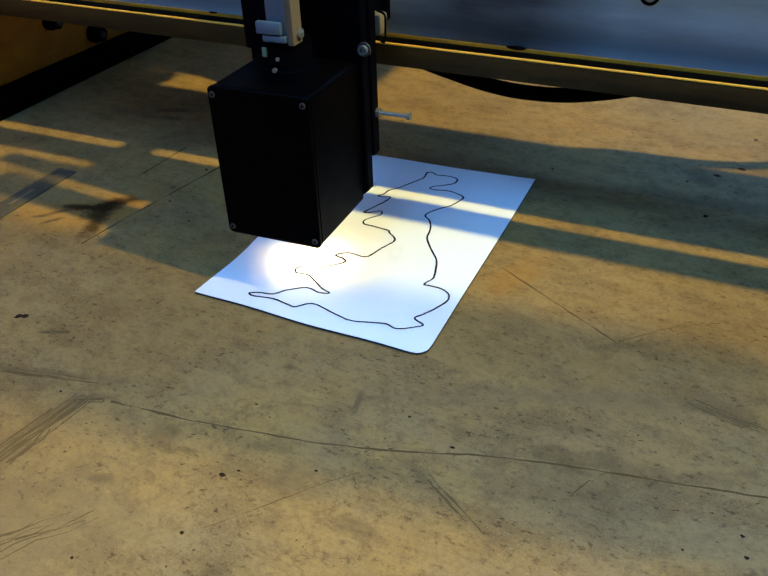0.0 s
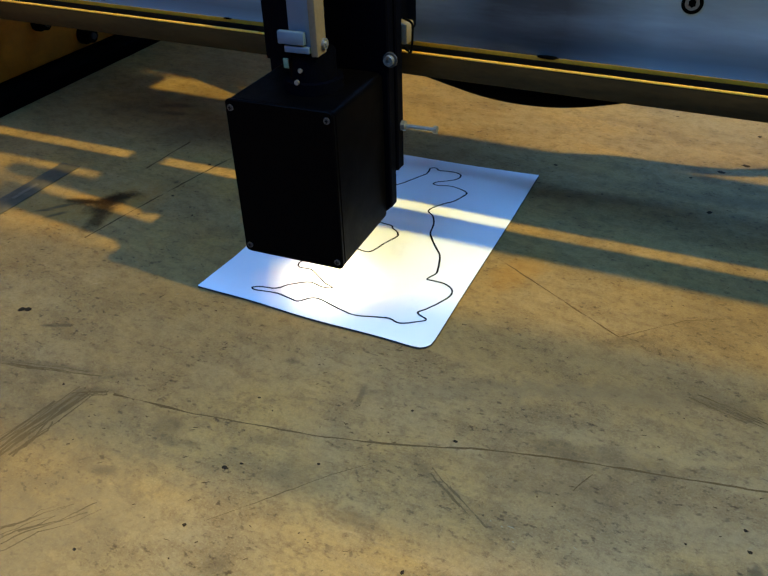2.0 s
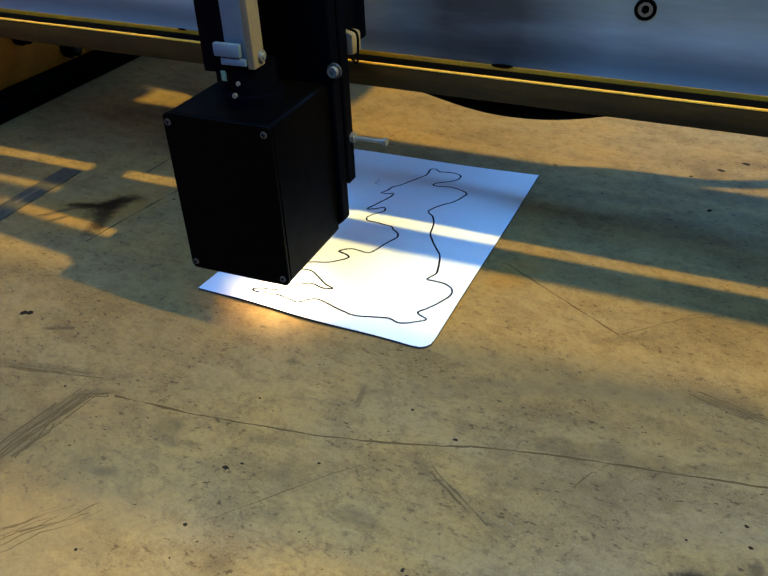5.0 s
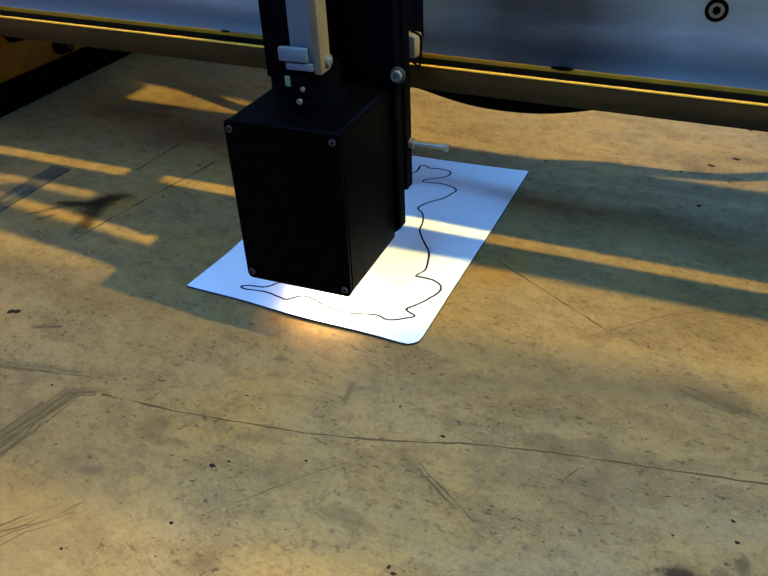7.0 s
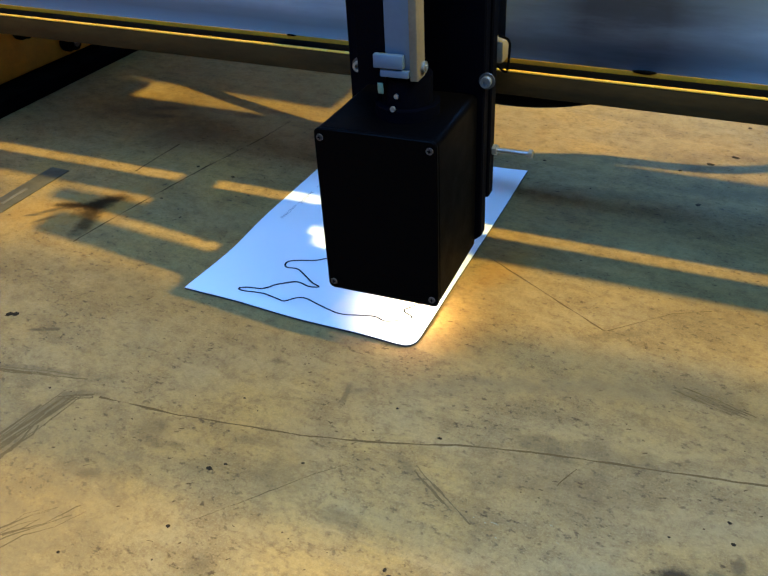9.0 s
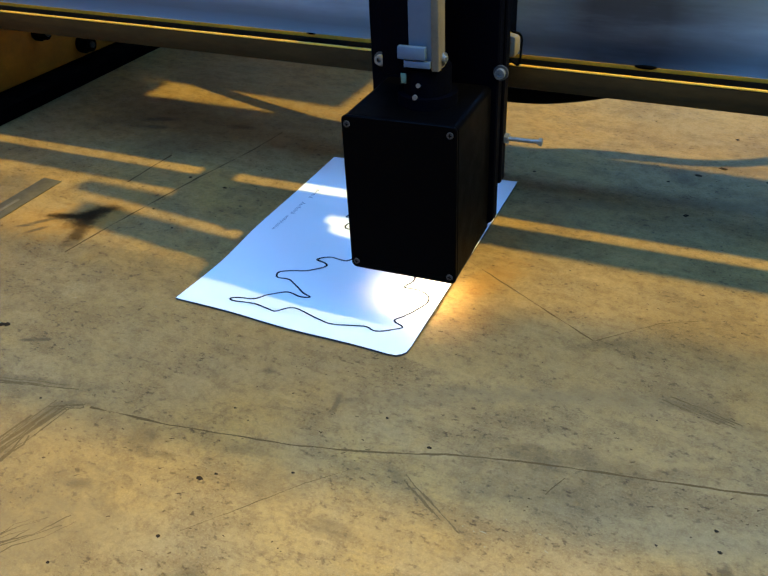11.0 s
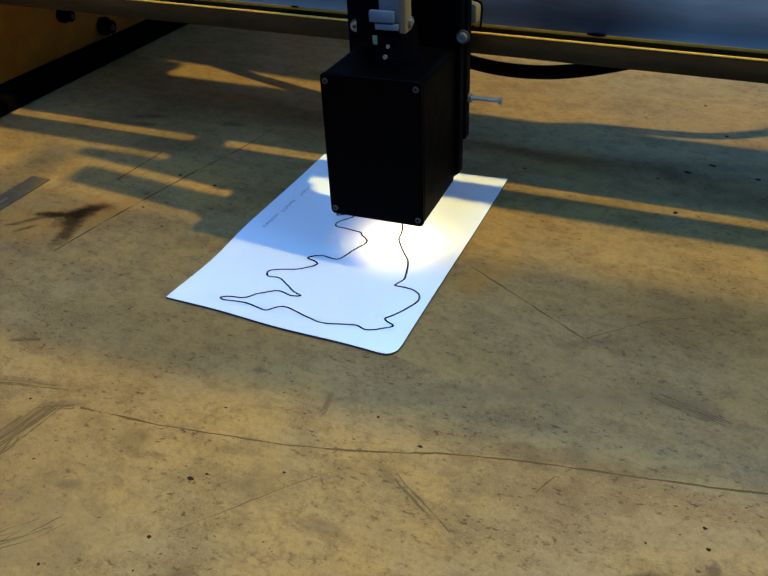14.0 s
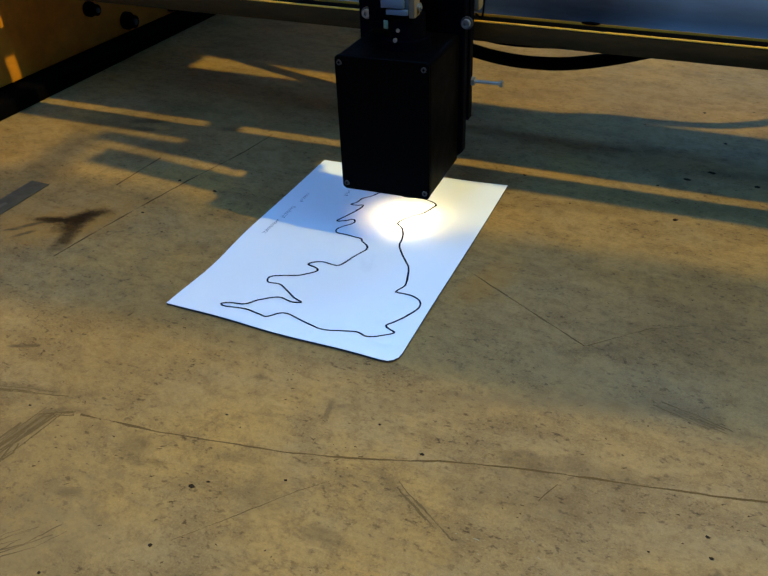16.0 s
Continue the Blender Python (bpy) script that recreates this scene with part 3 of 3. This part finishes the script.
def cross_arm():
    t = thing("cross_arm", "grey metal cross arm with yellow edge above a steel bar", "machine arm")
    a = pose(0, 0.022, -0.0078, 0, 0, 2.8)

    def add(name, bm, mat, label="", smooth=35):
        bmesh.ops.transform(bm, matrix=a, verts=bm.verts)
        return part(name, bm, mat, t, label, smooth)

    add("guide_bar", box(B(), -1.3, 1.0, 0.1665, 0.184, 0.1575, 0.1755, 0.0008), BAR, "brown worn steel guide bar")
    # thin lip whose gold colour stands in for the sunlit edge
    add("bar_edge", box(B(), -1.3, 1.0, 0.166, 0.1690, 0.1757, 0.1770, 0.0004), SUNLIT_EDGE, "edge of the guide bar, coloured as if sunlit")
    # added black strip: draws the dark gap behind the edge in colour
    add("dark_gap_strip", box(B(), -1.3, 1.0, 0.170, 0.184, 0.1757, 0.1768, 0.0003), RUBBER, "added dark strip for the gap behind the bar's edge")
    # added rail above the view; its shadow narrows the sunlit slit
    add("shade_rail", box(B(), -1.3, 1.0, 0.131, 0.152, 0.318, 0.334, 0.001), RUSTY)
    for x in (-1.2, -0.75, 0.95):
        add("shade_rail_arm", box(B(), x - 0.01, x + 0.01, 0.146, 0.240, 0.326, 0.338, 0.001), RUSTY)
    add("yellow_strip", box(B(), -1.3, 1.0, 0.2011, 0.2018, 0.1668, 0.1742, 0.0001), YELLOW, "yellow painted lower edge")
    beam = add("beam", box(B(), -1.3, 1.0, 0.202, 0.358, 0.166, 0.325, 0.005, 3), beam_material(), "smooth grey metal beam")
    for x, r in ((-0.001, 0.0058), (-0.30, 0.0030), (0.205, 0.0032), (0.33, 0.0030)):
        bm = B()
        bmesh.ops.create_icosphere(bm, subdivisions=2, radius=1.0)
        for v in bm.verts:
            v.co = Vector((x + v.co.x * r * (1.6 + 0.6 * noise.noise(v.co * 2 + Vector((x * 50, 0, 0)))), 0.2010 + v.co.y * 0.0012, 0.1742 + v.co.z * r * 0.30))
        add("dirt_lump", bm, RUBBER, "black lump of dirt on the yellow edge", 60)
    for x in (-1.1, -0.66, 0.45, 0.9):
        add("spacer", box(B(), x - 0.012, x + 0.012, 0.183, 0.2008, 0.160, 0.172, 0.001), RUSTY)
    for x in (0.0995, 0.474, -0.62):
        p = a @ Vector((x, 0.202, 0.2268))
        bm = B()
        ring(bm, 0, 0, 0, 0.0015, 0.0052, 0.0078, 28)
        tube(bm, (0, 0, 0), (0, 0, 0.0018), 0.0030, n=6)
        bmesh.ops.transform(bm, matrix=Matrix.Translation(p) @ pose(0, 0, 0, 90, 0, 2.8), verts=bm.verts)
        bolt = part("bolt", bm, RUBBER, beam, "dark sunk socket bolt")
        bm = B()
        ring(bm, 0, 0, 0, 0.0012, 0.0030, 0.0052, 28)
        bmesh.ops.transform(bm, matrix=Matrix.Translation(p) @ pose(0, 0, 0, 90, 0, 2.8), verts=bm.verts)
        part("bolt_head", bm, STEEL, bolt)
    return t


def tracer_head():
    t = thing("tracer_head", "black optical tracer head with a lamp under its box", "tracer head")
    q = pose(-0.1385, 0.020, 0, 0, -1.7, 1.5)

    def add(name, bm, mat, parent=None, label="", smooth=35):
        bmesh.ops.transform(bm, matrix=q, verts=bm.verts)
        return part(name, bm, mat, parent or t, label, smooth)

    # box: a shell open below, with a lid on its front
    w, d, z0, z1 = 0.0415, 0.083, 0.0570, 0.178
    bm = B()
    slab(bm, -w, w, z0, z1, 0.004, d, 0.0042)
    housing = add("housing", bm, BLACK, None, "matt black box with a screwed front lid")
    lid = add("front_lid", slab(B(), -w, w, z0 - 0.0006, z1 + 0.0006, 0.0, 0.0036, 0.0042), BLACK, housing)
    for x in (-1, 1):
        for z in (z0 + 0.0055, z1 - 0.0055):
            c = q @ Vector((x * (w - 0.0045), 0.0, z))
            bm = B()
            tube(bm, c + Vector((0, 0.001, 0)), c - Vector((0, 0.0009, 0)), 0.0023, n=14)
            s = part("screw", bm, STEEL_DARK, lid, "small dark cross-head screw")
            bm = B()
            box(bm, c.x - 0.0014, c.x + 0.0014, c.y - 0.0012, c.y - 0.0008, c.z - 0.0003, c.z + 0.0003)
            box(bm, c.x - 0.0003, c.x + 0.0003, c.y - 0.0013, c.y - 0.0009, c.z - 0.0014, c.z + 0.0014)
            part("slot", bm, RUBBER, s)
    # lamp below the box
    cx, cy = -0.003, 0.057
    add("lamp_tube", ring(B(), cx, cy, 0.0405, z0 - 0.0005, 0.0112, 0.0150), BLACK, None, "short black lamp tube")
    add("reflector", ring(B(), cx, cy, 0.0410, z0 - 0.001, 0.0103, 0.0111), BRASS, None, "brass-coloured reflector ring")
    bm = B()
    tube(bm, (cx, cy, z0 - 0.0035), (cx, cy, z0 - 0.002), 0.0098, n=24)
    add("lamp", bm, LAMP, None, "glowing white lamp", 0)
    # plates behind the box
    bm = B()
    box(bm, -0.0535, 0.0460, d + 0.001, d + 0.012, 0.052, 0.40, 0.001, 1)
    bmesh.ops.bisect_plane(bm, geom=bm.verts[:] + bm.edges[:] + bm.faces[:], plane_co=(0.0460, 0, 0.067), plane_no=(0.66, 0, -0.75), clear_outer=True)
    bmesh.ops.holes_fill(bm, edges=bm.edges)
    plate = add("mounting_plate", bm, PLATE, None, "tall black mounting plate")
    add("rear_plate", box(B(), -0.0525, 0.0478, d + 0.0125, d + 0.024, 0.094, 0.40, 0.001, 1), PLATE, None, "second black plate behind")
    for x in (-0.0455, 0.0475):
        socket_bolt("bolt", q @ Vector((x, d + 0.001, 0.189 - x * 0.03)), (0, -1, 0), 0.0037, 0.004, plate)
    # adjusting screw that sticks out sideways
    bm = B()
    tube(bm, (0.0475, d + 0.020, 0.1300), (0.0755, d + 0.020, 0.1300), 0.0017, n=14)
    rod = add("adjusting_screw", bm, STEEL, None, "thin zinc-plated screw sticking out")
    bm = B()
    hex_bolt(bm, (0.0480, d + 0.020, 0.1300), (1, 0, 0), 0.0042, 0.0032)
    add("nut", bm, STEEL, rod)
    bm = B()
    hex_bolt(bm, (0.0745, d + 0.020, 0.1300), (1, 0, 0), 0.0034, 0.0028)
    add("screw_head", bm, STEEL, rod)
    # swivel and column above the box
    q = q @ pose(0.004, 0, 0)
    bm = B()
    tube(bm, (0.003, 0.042, z1), (0.003, 0.042, z1 + 0.008), 0.021, n=32)
    tube(bm, (0.003, 0.042, z1 + 0.008), (0.003, 0.042, z1 + 0.026), 0.0165, n=32)
    swivel = add("swivel", bm, PLATE, None, "black round swivel on the box")
    for dx, dz, r in ((0.0010, 0.0095, 0.0017), (0.0022, 0.0165, 0.0015)):
        bm = B()
        tube(bm, (dx, 0.0262 - (0.004 if dz < 0.01 else 0), z1 + dz), (dx, 0.0242 - (0.004 if dz < 0.01 else 0), z1 + dz), r, n=12)
        add("set_screw", bm, STEEL, swivel, "bright set screw")
    add("tag", box(B(), -0.0105, -0.0065, 0.0250, 0.0262, z1 + 0.017, z1 + 0.024, 0.0005), GREEN, swivel, "small green tag")
    bm = B()
    box(bm, -0.0045, 0.0115, 0.026, 0.028, 0.208, 0.40, 0.0006)
    col = add("column", bm, SHEET, None, "grey sheet-metal column")
    add("column_side", box(B(), 0.0117, 0.0170, 0.0245, 0.038, 0.205, 0.40, 0.0008), BEIGE, col, "dusty beige side of the column")
    add("column_back", box(B(), -0.024, -0.0047, 0.0265, 0.066, 0.200, 0.40, 0.0008), PLATE, col)
    clamp = add("clamp", box(B(), -0.0110, 0.0085, 0.0215, 0.0258, 0.2128, 0.2212, 0.0005), SHEET, None, "grey clamp band")
    add("clamp_band", box(B(), -0.0070, 0.0115, 0.0225, 0.0258, 0.2072, 0.2117, 0.0004), SHEET, clamp)
    bm = B()
    tube(bm, (0.0171, 0.033, 0.2120), (0.0192, 0.033, 0.2120), 0.0036, n=16)
    tube(bm, (0.0192, 0.033, 0.2120), (0.0202, 0.033, 0.2120), 0.0018, n=6)
    add("clamp_screw", bm, STEEL, clamp)
    q = q @ pose(-0.004, 0, 0)
    # added block hidden behind the plate; its shadow shortens the second slit
    add("shade_block", box(B(), -0.046, 0.040, d + 0.0245, 0.158, 0.190, 0.262, 0.002), PLATE, plate)
    # bracket that ties the plate to the arm
    br = add("bracket", box(B(), -0.038, -0.020, d + 0.0245, 0.205, 0.270, 0.302, 0.002), PLATE, None)
    add("latch", box(B(), 0.040, 0.0520, d + 0.0245, d + 0.040, 0.191, 0.207, 0.003), BEIGE, br, "dark brown latch block beside the plate")
    P = [q @ Vector(c) for c in ((0.047, d + 0.030, 0.188), (0.0545, d + 0.024, 0.187), (0.056, d + 0.024, 0.198), (0.0555, d + 0.024, 0.208), (0.048, d + 0.026, 0.2105))]
    pipe("wire", P, 0.0009, RUBBER, br, "thin black wire loop round the latch")
    return t


def carriage():
    t = thing("carriage", "orange painted machine carriage running on a black track", "machine carriage")
    part("body", box(B(), -1.05, -0.676, -0.75, 1.15, 0.0215, 0.55, 0.006, 2), ORANGE, t, "orange painted sheet-metal side")
    # added box out of view; keeps the sun off the far left
    part("shade_housing", box(B(), -0.675, -0.20, 0.25, 0.4095, 0.37, 0.55, 0.008, 2), ORANGE, t, "unseen orange box that shades the table's far left")
    # added upright fins, out of view: stop the sun, pass the rear fill
    for k in range(49):
        part("shade_fin", box(B(), -0.615 + k * 0.0150, -0.613 + k * 0.0150, 0.410, 0.95, 0.42, 0.438), RUSTY, t, smooth=0)
    for y in (0.420, 0.94):
        part("shade_fin_bar", box(B(), -0.674, 0.115, y - 0.006, y + 0.006, 0.4382, 0.446), RUSTY, t, smooth=0)
    # invented overhead bars, out of view, that cast the soft shade in front
    part("shade_post", box(B(), -0.90, -0.84, 0.0, 0.06, 0.551, 1.2, 0.003), RUSTY, t)
    for k in range(13):
        bm = box(B(), -0.95, 2.3, -0.0042, 0.0042, 1.2, 1.212, 0.001)
        bmesh.ops.transform(bm, matrix=pose(1.0, -0.197 + k * 0.017, 0, 0, 0, 6) @ pose(-1.0, 0, 0), verts=bm.verts)
        part("shade_bar", bm, RUSTY, t)
    for x in (-0.88, 0.6, 2.2):
        bm = box(B(), x - 0.01, x + 0.01, -0.30, 0.12, 1.2125, 1.225, 0.001)
        bmesh.ops.transform(bm, matrix=pose(1.0, 0, 0, 0, 0, 6) @ pose(-1.0, 0, 0), verts=bm.verts)
        part("shade_rung", bm, RUSTY, t)
    for y, z, r in ((0.421, 0.042, 0.0105), (0.346, 0.078, 0.0085), (0.530, 0.034, 0.0045)):
        bm = B()
        tube(bm, (-0.6755, y, z), (-0.669, y, z), r * 1.25, n=24)
        tube(bm, (-0.669, y, z), (-0.658, y, z), r, r * 0.92, n=24)
        knob = part("knob", bm, RUBBER, t, "small dark knob on the orange side")
        bm = B()
        tube(bm, (-0.658, y, z), (-0.655, y, z), r * 0.45, n=6)
        part("knob_bolt", bm, STEEL_DARK, knob)
    for k, dz in ((0, 0.0), (1, 0.027)):
        pipe("hose", [(-0.70, 0.60, 0.20), (-0.425, 0.46, 0.17), (-0.215, 0.385, 0.103 + dz), (-0.105, 0.366 + k * 0.012, 0.080 + dz * 0.7), (-0.025, 0.364 + k * 0.014, 0.074 + dz * 0.8), (0.055, 0.375, 0.084 + dz),
                      (0.175, 0.405, 0.118 + dz), (0.45, 0.48, 0.20), (0.8, 0.9, 0.30)], 0.0078, RUBBER, t, "black hanging cable")
    return t


def track():
    t = thing("track", "black steel track bar lying along the table", "machine track")
    bm = box(B(), -0.70, -0.645, -0.75, 1.5, 0.0, 0.019, 0.002)
    bmesh.ops.transform(bm, matrix=pose(0.01, 0, 0, 0, 0, 1.2), verts=bm.verts)
    part("bar", bm, RUBBER, t)
    for k in range(9):
        c = pose(0.01, 0, 0, 0, 0, 1.2) @ Vector((-0.6725, -0.6 + k * 0.26, 0.019))
        bm = B()
        tube(bm, c, c + Vector((0, 0, 0.004)), 0.006, n=6)
        part("bolt", bm, RUBBER, t)


hall()
table()
sheet()
arm = cross_arm()
head = tracer_head()
cart = carriage()
track()

# ---- movement: seconds, metres across, metres away ----
MOVES = [
    (0, -0.0000, 0.0000),
    (0.5, -0.0103, -0.0094),
    (1, 0.0008, -0.0151),
    (1.5, 0.0153, -0.0208),
    (2, 0.0306, -0.0274),
    (2.5, 0.0171, -0.0296),
    (3, 0.0020, -0.0353),
    (3.5, -0.0086, -0.0477),
    (4, -0.0226, -0.0562),
    (4.75, -0.0040, -0.0600),
    (5.5, 0.0190, -0.0640),
    (6, 0.0300, -0.0540),
    (6.5, 0.0453, -0.0531),
    (7, 0.0617, -0.0562),
    (7.5, 0.0783, -0.0545),
    (8, 0.0939, -0.0506),
    (8.5, 0.1100, -0.0491),
    (9, 0.1232, -0.0410),
    (9.27, 0.1160, -0.0390),
    (9.45, 0.1170, -0.0340),
    (9.85, 0.1270, -0.0270),
    (10.3, 0.1330, -0.0140),
    (10.75, 0.1320, -0.0010),
    (11.1, 0.1240, 0.0060),
    (11.5, 0.1116, 0.0101),
    (12, 0.1105, 0.0207),
    (12.5, 0.1062, 0.0362),
    (13, 0.1022, 0.0499),
    (13.5, 0.0928, 0.0630),
    (14, 0.0835, 0.0742),
    (14.5, 0.0804, 0.0885),
    (15, 0.0755, 0.1026),
    (15.5, 0.0657, 0.1144),
    (16, 0.0672, 0.1303),
]


def motions():
    walk(arm, [(t, pose(x, y, 0)) for t, x, y in MOVES])
    walk(head, [(t, pose(x, y, 0)) for t, x, y in MOVES])
    walk(cart, [(t, pose(0, y, 0)) for t, x, y in MOVES])


motions()
